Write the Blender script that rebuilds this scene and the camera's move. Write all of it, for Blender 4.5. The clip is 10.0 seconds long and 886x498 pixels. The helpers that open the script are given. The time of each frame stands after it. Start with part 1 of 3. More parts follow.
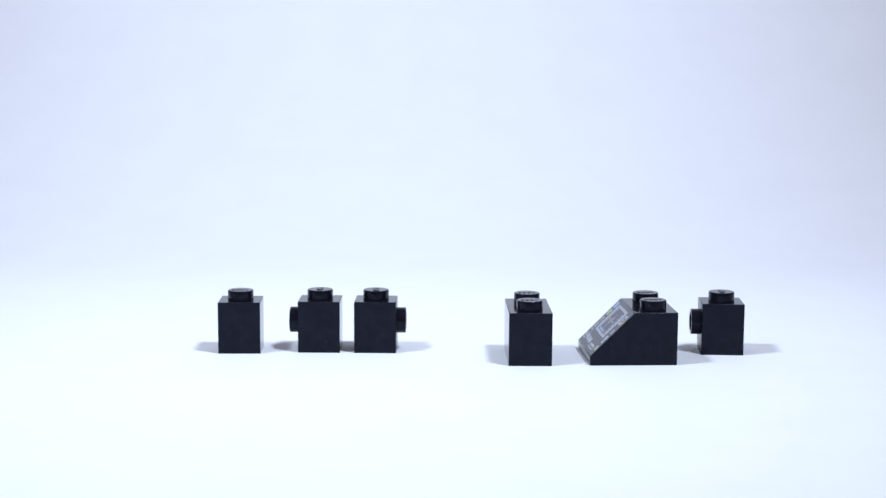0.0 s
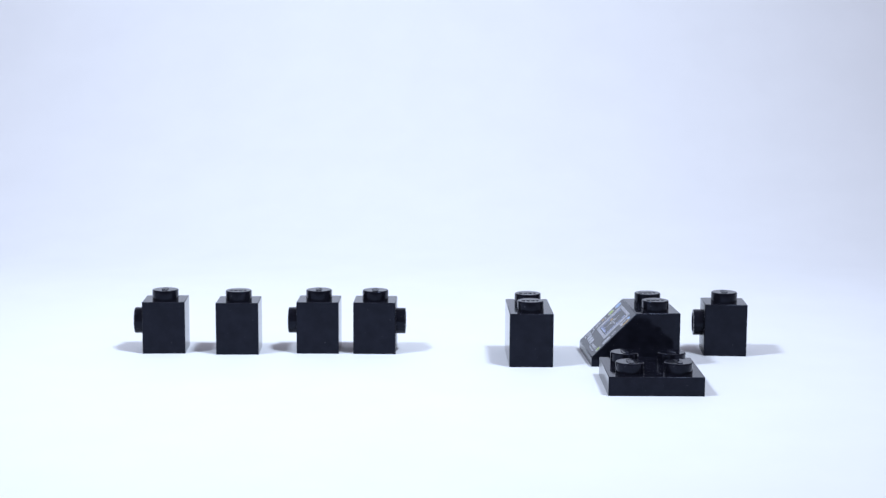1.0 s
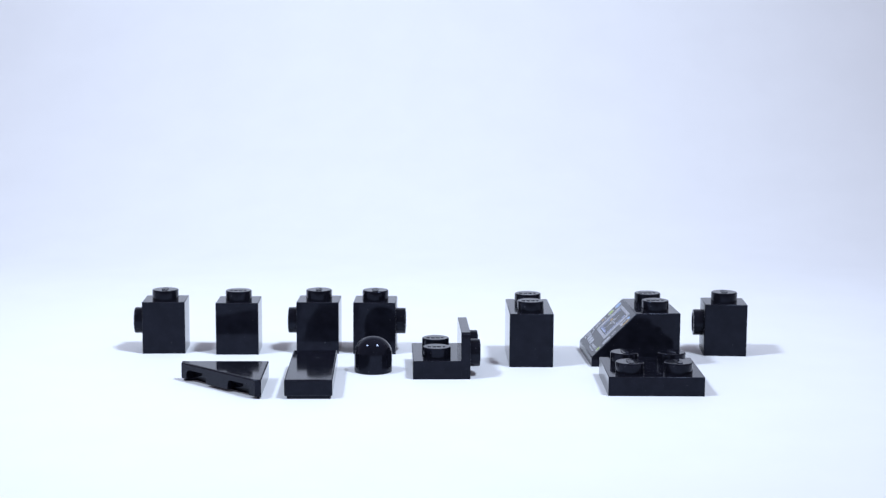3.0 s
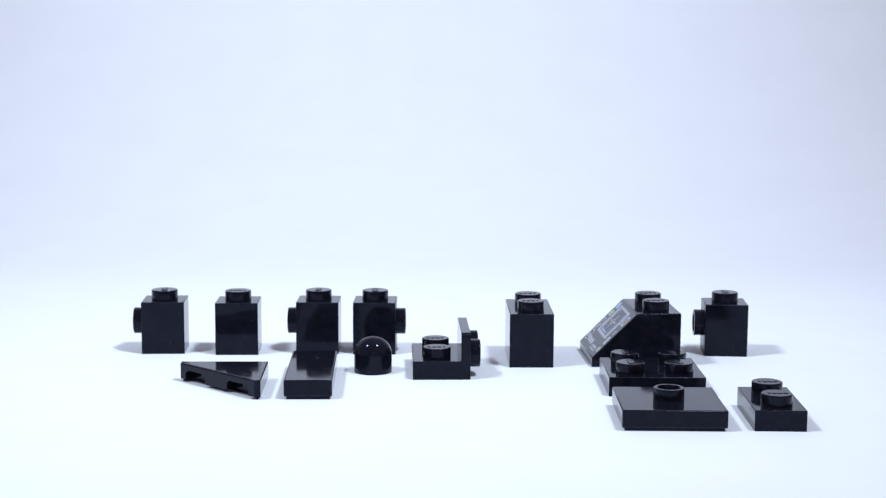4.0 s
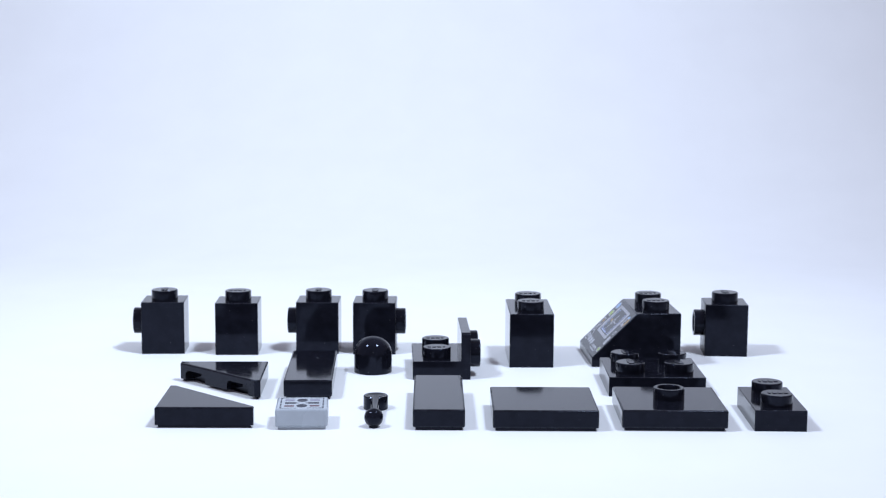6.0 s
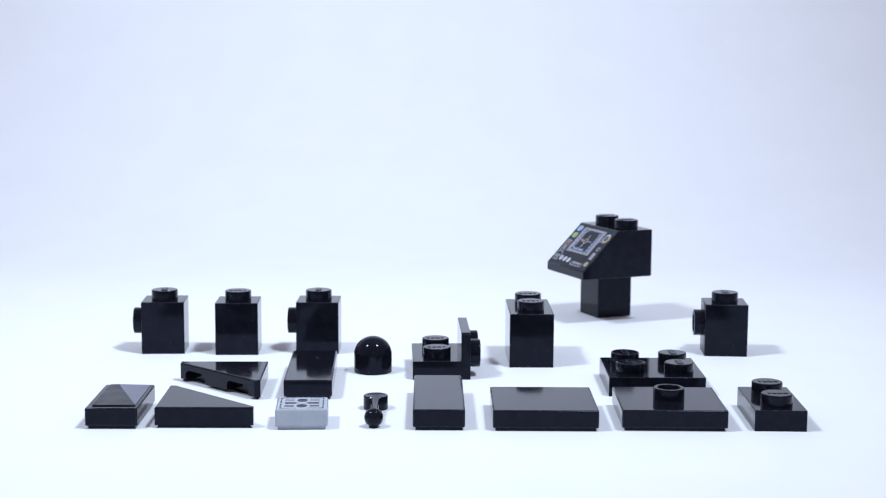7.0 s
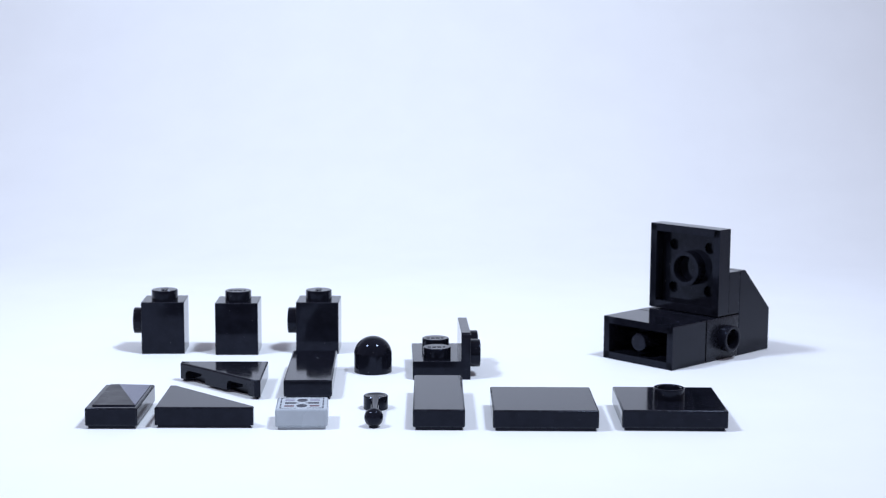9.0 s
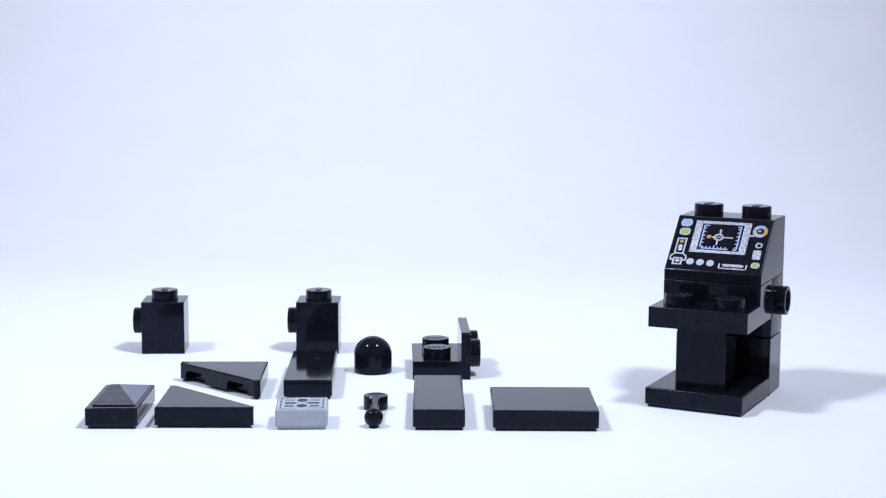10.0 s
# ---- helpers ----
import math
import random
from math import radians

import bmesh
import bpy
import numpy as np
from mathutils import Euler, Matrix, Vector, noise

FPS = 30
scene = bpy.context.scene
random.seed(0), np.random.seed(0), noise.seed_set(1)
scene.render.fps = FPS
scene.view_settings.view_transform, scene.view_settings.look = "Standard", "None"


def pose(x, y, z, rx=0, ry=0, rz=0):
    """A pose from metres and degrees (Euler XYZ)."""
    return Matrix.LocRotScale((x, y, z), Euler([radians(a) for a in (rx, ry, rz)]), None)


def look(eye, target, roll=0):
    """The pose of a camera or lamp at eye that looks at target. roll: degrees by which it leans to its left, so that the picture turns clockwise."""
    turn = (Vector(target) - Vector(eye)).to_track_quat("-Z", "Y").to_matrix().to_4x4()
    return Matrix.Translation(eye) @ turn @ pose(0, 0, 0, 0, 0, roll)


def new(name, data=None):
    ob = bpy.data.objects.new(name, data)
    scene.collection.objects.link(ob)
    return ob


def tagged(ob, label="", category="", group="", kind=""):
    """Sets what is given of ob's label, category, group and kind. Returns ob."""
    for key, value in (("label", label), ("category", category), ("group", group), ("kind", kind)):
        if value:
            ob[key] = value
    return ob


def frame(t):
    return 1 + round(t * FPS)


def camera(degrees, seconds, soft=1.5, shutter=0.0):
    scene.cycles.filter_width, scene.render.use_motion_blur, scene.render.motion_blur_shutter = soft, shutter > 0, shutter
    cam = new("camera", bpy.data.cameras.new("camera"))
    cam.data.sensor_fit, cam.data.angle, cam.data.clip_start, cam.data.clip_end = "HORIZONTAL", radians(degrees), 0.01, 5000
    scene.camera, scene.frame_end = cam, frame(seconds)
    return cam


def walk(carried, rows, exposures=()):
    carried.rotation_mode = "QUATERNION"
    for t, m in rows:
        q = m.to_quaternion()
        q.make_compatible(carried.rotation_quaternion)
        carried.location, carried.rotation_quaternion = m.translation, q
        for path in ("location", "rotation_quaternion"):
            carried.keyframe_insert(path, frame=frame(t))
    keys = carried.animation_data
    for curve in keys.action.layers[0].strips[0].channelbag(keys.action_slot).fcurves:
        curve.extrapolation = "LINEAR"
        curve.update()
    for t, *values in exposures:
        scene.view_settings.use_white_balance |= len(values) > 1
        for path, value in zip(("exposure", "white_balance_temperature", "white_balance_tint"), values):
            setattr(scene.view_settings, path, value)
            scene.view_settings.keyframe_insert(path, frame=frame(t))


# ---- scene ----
MM = 0.001                      # plans below are in millimetres
TILT = 7.91                     # the camera looks down by this many degrees
EYE = Vector((0.0, -0.250, 0.05873))
AHEAD = Vector((0.0, math.cos(radians(TILT)), -math.sin(radians(TILT))))


def eye_pose(back):
    """The camera, drawn back along its line of sight by so many millimetres."""
    e = EYE - AHEAD * back * MM
    return look(e, e + AHEAD, 0.317)


def beat(k):
    """The animation changes on a steady beat of a little under half a second."""
    return round((0.270 + 0.4765 * k) * FPS) / FPS


TICK = 1.0 / FPS
cam = camera(31.70, 10.0, soft=1.2)
walk(cam, [(0.0, eye_pose(3.5)), (beat(1) - TICK, eye_pose(3.5)), (beat(1), eye_pose(0.8)),
           (beat(6) - TICK, eye_pose(0.8)), (beat(6), eye_pose(0.0)), (10.0, eye_pose(0.0))],
     exposures=[(0.0, 0.0), (10.0, 0.0)])
cam.data.dof.use_dof, cam.data.dof.focus_distance, cam.data.dof.aperture_fstop = True, 0.246, 62.0

# ---- light ----
world = bpy.data.worlds.new("pale_studio")
world.use_nodes = True
world.node_tree.nodes["Background"].inputs[0].default_value = (0.86, 0.79, 1.0, 1)
world.node_tree.nodes["Background"].inputs[1].default_value = 0.352
scene.world = world


def studio_lamp(x, y, z, watts, size):
    data = bpy.data.lights.new("studio_lamp", "AREA")
    data.shape, data.size, data.energy = "DISK", size, watts
    data.color = (0.685, 0.80, 1.0)
    data.spread = radians(116)
    ob = new("studio_lamp", data)
    ob.matrix_basis = look((x, y, z), (-0.006, -0.019, 0.276))
    return ob


studio_lamp(-0.2165, -0.0866, 0.3536, 1.03, 0.068)
studio_lamp(0.1405, -0.0887, 0.3608, 1.16, 0.068)


# ---- materials ----
def material(name, color, rough=0.5, metal=0.0, ior=1.5, grain=0.0, grain_scale=800.0, rough_var=0.0,
             bump=0.0, bump_scale=2500.0, spots=None, graze=None, tint=(1.0, 1.0, 1.0)):
    m = bpy.data.materials.new(name)
    m.use_nodes = True
    nt = m.node_tree
    b = nt.nodes["Principled BSDF"]
    b.inputs["Base Color"].default_value = (*color, 1)
    b.inputs["Roughness"].default_value = rough
    b.inputs["Metallic"].default_value = metal
    b.inputs["IOR"].default_value = ior
    b.inputs["Specular Tint"].default_value = (*tint, 1)
    co = nt.nodes.new("ShaderNodeTexCoord")

    def noise_at(scale, detail=4.0):
        n = nt.nodes.new("ShaderNodeTexNoise")
        n.inputs["Scale"].default_value = scale
        n.inputs["Detail"].default_value = detail
        nt.links.new(co.outputs["Object"], n.inputs["Vector"])
        return n.outputs["Fac"]

    def ramp(fac, lo, hi, a, c):
        r = nt.nodes.new("ShaderNodeMapRange")
        r.inputs["From Min"].default_value, r.inputs["From Max"].default_value = lo, hi
        r.inputs["To Min"].default_value, r.inputs["To Max"].default_value = a, c
        nt.links.new(fac, r.inputs["Value"])
        return r.outputs["Result"]

    if graze:
        lw = nt.nodes.new("ShaderNodeLayerWeight")
        lw.inputs["Blend"].default_value = 0.5
        nt.links.new(ramp(lw.outputs["Facing"], 0.2, 0.6, ior, graze), b.inputs["IOR"])
    last = None
    if grain:
        mix = nt.nodes.new("ShaderNodeMix")
        mix.data_type = "RGBA"
        mix.inputs["A"].default_value = (*[c * (1 - grain) for c in color], 1)
        mix.inputs["B"].default_value = (*[min(1.0, c * (1 + grain)) for c in color], 1)
        nt.links.new(ramp(noise_at(grain_scale), 0.3, 0.7, 0, 1), mix.inputs["Factor"])
        last = mix.outputs["Result"]
    if spots:
        scale, threshold, dust = spots
        mix = nt.nodes.new("ShaderNodeMix")
        mix.data_type = "RGBA"
        if last:
            nt.links.new(last, mix.inputs["A"])
        else:
            mix.inputs["A"].default_value = (*color, 1)
        mix.inputs["B"].default_value = (*dust, 1)
        nt.links.new(ramp(noise_at(scale, 2.0), threshold, threshold + 0.04, 0, 1), mix.inputs["Factor"])
        last = mix.outputs["Result"]
    if last:
        nt.links.new(last, b.inputs["Base Color"])
    if rough_var:
        nt.links.new(ramp(noise_at(grain_scale * 0.35, 6.0), 0.3, 0.7, rough - rough_var, rough + rough_var), b.inputs["Roughness"])
    if bump:
        n = nt.nodes.new("ShaderNodeBump")
        n.inputs["Strength"].default_value = bump
        n.inputs["Distance"].default_value = 0.00005
        nt.links.new(noise_at(bump_scale, 3.0), n.inputs["Height"])
        nt.links.new(n.outputs["Normal"], b.inputs["Normal"])
    return m


BLACK = material("black_abs_plastic", (0.0062, 0.0067, 0.0105), 0.08, ior=1.27, graze=1.34, tint=(0.66, 0.74, 1.0), rough_var=0.02, grain=0.3, grain_scale=600,
                 bump=0.004, bump_scale=400, spots=(2600, 0.73, (0.05, 0.05, 0.055)))
EDGE = material("worn_black_edge", (0.007, 0.0075, 0.011), 0.25, ior=1.36, tint=(0.7, 0.78, 1.0), rough_var=0.08, grain=0.4, grain_scale=2500, bump=0.3, bump_scale=4000)
SATIN = material("scuffed_black_plastic", (0.010, 0.010, 0.014), 0.32, ior=1.3, rough_var=0.06, grain=0.3, grain_scale=900,
                 bump=0.1, bump_scale=3000)
# the backdrop's pale reflection is painted into this blue-grey base colour
FACET = material("painted_sheen_plastic", (0.070, 0.074, 0.12), 0.14, ior=1.42, tint=(0.8, 0.87, 1.0), rough_var=0.03, grain=0.2, grain_scale=800)
# worn nicks; the pale grey also paints in the glints along tile edges
SCUFF_GLINT = material("worn_glint_plastic", (0.14, 0.145, 0.16), 0.5, ior=1.3, grain=0.6, grain_scale=3000)
GREY = material("pale_grey_abs_plastic", (0.35, 0.385, 0.42), 0.25, ior=1.45, rough_var=0.06, grain=0.04, grain_scale=500)
SILVER = material("glitter_silver_print", (0.46, 0.47, 0.51), 0.35, metal=1.0, grain=0.6, grain_scale=4200, bump=0.6, bump_scale=6000)
WHITE_INK = material("white_print", (0.42, 0.43, 0.47), 0.4, grain=0.12, grain_scale=4000)
PALE_BLUE_INK = material("pale_blue_print", (0.34, 0.39, 0.58), 0.4, grain=0.15, grain_scale=4000)
BLUE_INK = material("blue_print", (0.22, 0.36, 0.58), 0.35, grain=0.2, grain_scale=3000)
GREEN_INK = material("lime_green_print", (0.27, 0.38, 0.06), 0.35, grain=0.2, grain_scale=3000)
ORANGE_INK = material("amber_print", (0.40, 0.25, 0.07), 0.35, grain=0.2, grain_scale=3000)
DARK_INK = material("dark_grey_print", (0.038, 0.041, 0.058), 0.45, ior=1.25, grain=0.15, grain_scale=3000)
RED_INK = material("dull_red_print", (0.12, 0.065, 0.08), 0.45, ior=1.25, grain=0.15, grain_scale=3000)
MAUVE_INK = material("mauve_grey_print", (0.20, 0.19, 0.26), 0.45, ior=1.25, grain=0.15, grain_scale=3000)
PAPER = material("white_backdrop_paper", (0.80, 0.81, 0.81), 0.75, ior=1.3, grain=0.012, grain_scale=60, bump=0.08, bump_scale=900)
FLOOR_PAINT = material("plain_floor_paint", (0.42, 0.43, 0.45), 0.8, grain=0.05, grain_scale=6, bump=0.1, bump_scale=60)
TABLE_WOOD = material("table_board", (0.070, 0.062, 0.058), 0.5, grain=0.25, grain_scale=14)


# ---- mesh tools (millimetres in, metres out) ----
def mesh_from(name, bm, mat):
    bmesh.ops.scale(bm, vec=(MM, MM, MM), verts=bm.verts)
    bmesh.ops.recalc_face_normals(bm, faces=bm.faces)
    for e in bm.edges:
        if len(e.link_faces) == 2 and e.calc_face_angle(0.0) > radians(35):
            e.smooth = False
    me = bpy.data.meshes.new(name)
    bm.to_mesh(me)
    bm.free()
    me.materials.append(mat)
    if mat is BLACK:
        me.materials.append(EDGE)                        # rounded edges are rubbed duller
    return me


def part(name, bm, mat, parent=None, label=""):
    ob = new(name, mesh_from(name, bm, mat))
    if parent is not None:
        ob.parent = parent
    return tagged(ob, label)


def share(name, me, parent, x, y, z, rx=0, ry=0, rz=0):
    """One more object on a mesh that exists already."""
    ob = new(name, me)
    ob.parent = parent
    ob.matrix_basis = pose(x * MM, y * MM, z * MM, rx, ry, rz)
    return ob


def thing(name, label, category, group="toy bricks on the sweep"):
    return tagged(new(name), label, category, group)


def box(bm, x0, x1, y0, y1, z0, z1, bevel=0.12, segments=3):
    r = bmesh.ops.create_cube(bm, size=1.0)
    bmesh.ops.scale(bm, vec=(x1 - x0, y1 - y0, z1 - z0), verts=r["verts"])
    bmesh.ops.translate(bm, vec=((x0 + x1) / 2, (y0 + y1) / 2, (z0 + z1) / 2), verts=r["verts"])
    if bevel:
        edges = {e for v in r["verts"] for e in v.link_edges}
        rounded = bmesh.ops.bevel(bm, geom=list(edges), offset=bevel, segments=segments, profile=0.5, affect="EDGES")
        for f in rounded["faces"]:
            f.smooth, f.material_index = True, 1
    return bm


def prism(bm, outline, z0, z1, bevel=0.0, m=None):
    """An upright prism on an outline of (x, y), optionally with rounded edges and set by the matrix m."""
    low = [bm.verts.new((x, y, z0)) for x, y in outline]
    top = [bm.verts.new((x, y, z1)) for x, y in outline]
    n = len(outline)
    made = [bm.faces.new(low[::-1]), bm.faces.new(top)]
    for i in range(n):
        made.append(bm.faces.new((low[i], low[(i + 1) % n], top[(i + 1) % n], top[i])))
    verts = low + top
    if m is not None:
        bmesh.ops.transform(bm, matrix=m, verts=verts)
    if bevel:
        edges = {e for f in made for e in f.edges}
        rounded = bmesh.ops.bevel(bm, geom=list(edges), offset=bevel, segments=3, profile=0.5, affect="EDGES")
        for f in rounded["faces"]:
            f.smooth, f.material_index = True, 1
        return []
    return made


def lathe(bm, profile, segments=48, m=None, closed=False):
    """Turns a profile of (radius, z) about the z axis; a closed profile makes a ring."""
    rings = []
    for r, z in profile:
        if r < 1e-6:
            rings.append([bm.verts.new((0, 0, z))])
        else:
            rings.append([bm.verts.new((r * math.cos(2 * math.pi * i / segments), r * math.sin(2 * math.pi * i / segments), z)) for i in range(segments)])
    made = [v for ring in rings for v in ring]
    pairs = list(zip(rings, rings[1:])) + ([(rings[-1], rings[0])] if closed else [])
    for a, b in pairs:
        for i in range(segments):
            j = (i + 1) % segments
            if len(a) == 1:
                f = bm.faces.new((a[0], b[j], b[i]))
            elif len(b) == 1:
                f = bm.faces.new((a[i], a[j], b[0]))
            else:
                f = bm.faces.new((a[i], a[j], b[j], b[i]))
            f.smooth = abs(a[0].co.z - b[0].co.z) > 1e-4     # level rings stay flat
    if m is not None:
        bmesh.ops.transform(bm, matrix=m, verts=made)
    return made


def hollow_box(w, d, h, wall=1.3, roof=1.2, bevel=0.15):
    """A brick's body, open below."""
    bm = bmesh.new()
    box(bm, -w / 2, w / 2, -d / 2, d / 2, 0, h, 0)
    rounded = bmesh.ops.bevel(bm, geom=[e for e in bm.edges if max(v.co.z for v in e.verts) > 0.5], offset=bevel, segments=3, profile=0.5, affect="EDGES")
    for f in rounded["faces"]:
        f.smooth, f.material_index = True, 1
    floor_face = min(bm.faces, key=lambda f: (round(f.calc_center_median().z, 4), -f.calc_area()))
    r = bmesh.ops.inset_region(bm, faces=[floor_face], thickness=wall, depth=0)
    ex = bmesh.ops.extrude_face_region(bm, geom=[floor_face])
    up = [v for v in ex["geom"] if isinstance(v, bmesh.types.BMVert)]
    bmesh.ops.translate(bm, vec=(0, 0, h - roof), verts=up)
    bmesh.ops.delete(bm, geom=[floor_face], context="FACES")
    return bm


def stud_mesh():
    bm = bmesh.new()
    lathe(bm, [(2.4, -0.05), (2.4, 1.58)] + [(2.18 + 0.22 * math.cos(a), 1.58 + 0.22 * math.sin(a)) for a in [math.pi / 2 * i / 6 for i in range(1, 7)]] + [(0, 1.80)])
    for x, w, y0, y1 in ((-1.30, 0.31, -0.55, 0.48), (-0.47, 0.33, -0.62, 0.62), (0.38, 0.34, -0.58, 0.62), (1.20, 0.20, -0.50, 0.56)):
        box(bm, x - w, x + w, y0, y1, 1.72, 1.90, 0.085, 3)     # raised mould mark, as plain bars
    return mesh_from("stud", bm, BLACK)


def hollow_stud_mesh(name, foot):
    bm = bmesh.new()
    lathe(bm, [(2.4, -0.05), (2.4, 1.57)] + [(2.22 + 0.18 * math.cos(a), 1.57 + 0.18 * math.sin(a)) for a in [math.pi / 2 * i / 5 for i in range(1, 6)]] + [(1.90, 1.75), (1.82, 1.72), (1.76, 1.66), (1.74, 1.58)] + foot)
    return mesh_from(name, bm, BLACK)


def bore(bm, x, z, radius, depth):
    """Drills a blind round hole into the flat side that faces +x."""
    bm.normal_update()
    side = max((f for f in bm.faces if f.normal.x > 0.99), key=lambda f: f.calc_center_median().x * 1000 + f.calc_area())
    rim = list(side.edges)
    bmesh.ops.delete(bm, geom=[side], context="FACES_ONLY")
    ring = [bm.verts.new((x, radius * math.cos(2 * math.pi * i / 32), z + radius * math.sin(2 * math.pi * i / 32))) for i in range(32)]
    loop = [bm.edges.new((ring[i], ring[(i + 1) % 32])) for i in range(32)]
    bmesh.ops.bridge_loops(bm, edges=rim + loop)
    deep = [bm.verts.new((x - depth, v.co.y, v.co.z)) for v in ring]
    for i in range(32):
        bm.faces.new((ring[i], ring[(i + 1) % 32], deep[(i + 1) % 32], deep[i])).smooth = True
    bm.faces.new(deep)
    return bm


def pit_underside(bm, half, z, pitch, radius, depth):
    """Gives the inner roof of a square plate a round pit behind each of its four studs."""
    bm.normal_update()
    roof = max((f for f in bm.faces if f.normal.z < -0.99 and abs(f.calc_center_median().z - z) < 0.05), key=lambda f: f.calc_area())
    bmesh.ops.delete(bm, geom=[roof], context="FACES_ONLY")
    n = 24
    for sx in (-1, 1):
        for sy in (-1, 1):
            corners = [bm.verts.new((x, y, z)) for x, y in ((0, 0), (half * sx, 0), (half * sx, half * sy), (0, half * sy))]
            ring = [bm.verts.new((pitch * sx + radius * math.cos(2 * math.pi * i / n), pitch * sy + radius * math.sin(2 * math.pi * i / n), z)) for i in range(n)]
            deep = [bm.verts.new((v.co.x, v.co.y, z + depth)) for v in ring]
            rim = [bm.edges.new((corners[i], corners[(i + 1) % 4])) for i in range(4)]
            loop = [bm.edges.new((ring[i], ring[(i + 1) % n])) for i in range(n)]
            bmesh.ops.bridge_loops(bm, edges=rim + loop)
            for i in range(n):
                bm.faces.new((ring[i], ring[(i + 1) % n], deep[(i + 1) % n], deep[i])).smooth = True
            bm.faces.new(deep)
    return bm


STUD = stud_mesh()
HOLLOW_STUD = hollow_stud_mesh("hollow_stud", [(1.6, 0.02), (0, 0.02)])
OPEN_STUD = hollow_stud_mesh("open_stud", [(1.6, -0.04)])


# ---- setting ----
def swept_sheet():
    """The paper lies on the table and curves up behind."""
    path = [(-98.0, 0.0), (0.0, 0.0), (120.0, 0.0)]
    radius, y0 = 175.0, 140.0
    path += [(y0 + radius * math.sin(a), radius - radius * math.cos(a)) for a in [math.pi / 2 * i / 24 for i in range(25)]]
    path += [(y0 + radius, 280.0), (y0 + radius, 400.0), (y0 + radius, 620.0)]
    bm = bmesh.new()
    half, thick = 520.0, 0.4
    rows = []
    for i, (y, z) in enumerate(path):
        a, b = path[max(i - 1, 0)], path[min(i + 1, len(path) - 1)]
        n = Vector((b[1] - a[1], -(b[0] - a[0]))).normalized()
        rows.append([bm.verts.new((x, y + o * n.x, z + o * n.y)) for x, o in ((-half, 0), (half, 0), (half, thick), (-half, thick))])
    for a, b in zip(rows, rows[1:]):
        for i in range(4):
            j = (i + 1) % 4
            bm.faces.new((a[i], a[j], b[j], b[i])).smooth = True
    bm.faces.new(rows[0])
    bm.faces.new(rows[-1][::-1])
    return tagged(part("backdrop", bm, PAPER), "seamless white paper sweep under and behind the bricks", "backdrop", kind="structure")


def room():
    def slab(name, label, mat, x0, x1, y0, y1, z0, z1):
        bm = bmesh.new()
        box(bm, x0, x1, y0, y1, z0, z1, 0)
        tagged(part(name, bm, mat), label, name.split("_")[0], kind="structure")
    slab("floor", "plain pale grey studio floor", FLOOR_PAINT, -6000, 6000, -6000, 6000, -790, -750)
    table = thing("table", "plain dark wooden table that carries the paper sweep", "table", "")
    bm = bmesh.new()
    box(bm, -700, 700, -380, 420, -28, -0.6, 3)
    part("tabletop", bm, TABLE_WOOD, table)
    for x in (-660, 660):
        for y in (-340, 380):
            bm = bmesh.new()
            box(bm, x - 25, x + 25, y - 25, y + 25, -750, -28.5, 3)
            part("leg", bm, TABLE_WOOD, table)


swept_sheet()
room()


# ---- the bricks ----
def plain_brick(label, deep=1):
    t = thing("toy_brick", label, "toy brick")
    part("body", hollow_box(7.8, 8 * deep - 0.2, 9.6), BLACK, t)
    for i in range(deep):
        share("stud", STUD, t, 0, (i - (deep - 1) / 2) * 8, 9.6)
    if deep == 2:
        bm = bmesh.new()
        lathe(bm, [(0, 0.2), (1.5, 0.2), (1.6, 0.3), (1.6, 8.6)], 24)
        part("inner_pin", bm, BLACK, t)
    return t


def side_stud_brick(label):
    """A 1 x 1 brick with a hollow stud on its +x side."""
    t = thing("side_stud_brick", label, "toy brick")
    part("body", bore(hollow_box(7.8, 7.8, 9.6), 3.9, 5.6, 1.62, 1.22), BLACK, t)
    share("stud", STUD, t, 0, 0, 9.6, 0, 0, 90)
    share("side_stud", OPEN_STUD, t, 3.9, 0, 5.6, 0, 90, 0)
    return t


def plate(label, wide, deep, name="toy_plate"):
    t = thing(name, label, "toy plate")
    bm = hollow_box(8 * wide - 0.2, 8 * deep - 0.2, 3.2, 1.4, 1.0, 0.10)
    if wide == 2 and deep == 2:
        pit_underside(bm, 6.5, 2.2, 4.0, 1.05, 1.7)
    part("body", bm, BLACK, t)
    for i in range(wide):
        for j in range(deep):
            share("stud", STUD, t, (i - (wide - 1) / 2) * 8, (j - (deep - 1) / 2) * 8, 3.2, 0, 0, 90 if wide == 2 else 180)
    if wide == 2 and deep == 2:
        bm = bmesh.new()
        lathe(bm, [(2.45, 0.05), (3.2, 0.05), (3.2, 2.4), (2.45, 2.4)], 40, closed=True)
        part("underside_tube", bm, BLACK, t)
    return t


def tile(label, wide, deep, mat=BLACK, name="toy_tile", bevel=0.26):
    t = thing(name, label, "toy tile")
    w, d = 8 * wide - 0.2, 8 * deep - 0.2
    bm = bmesh.new()
    box(bm, -w / 2, w / 2, -d / 2, d / 2, 0.45, 3.2, bevel)
    part("body", bm, mat, t)
    bm = bmesh.new()
    box(bm, -w / 2 + 0.4, w / 2 - 0.4, -d / 2 + 0.4, d / 2 - 0.4, 0, 0.6, 0.05, 1)
    part("base", bm, mat, t)
    return t


def jumper(label):
    t = tile(label, 2, 2, name="jumper_plate")
    share("hollow_stud", HOLLOW_STUD, t, 0, 0, 3.2)
    return t


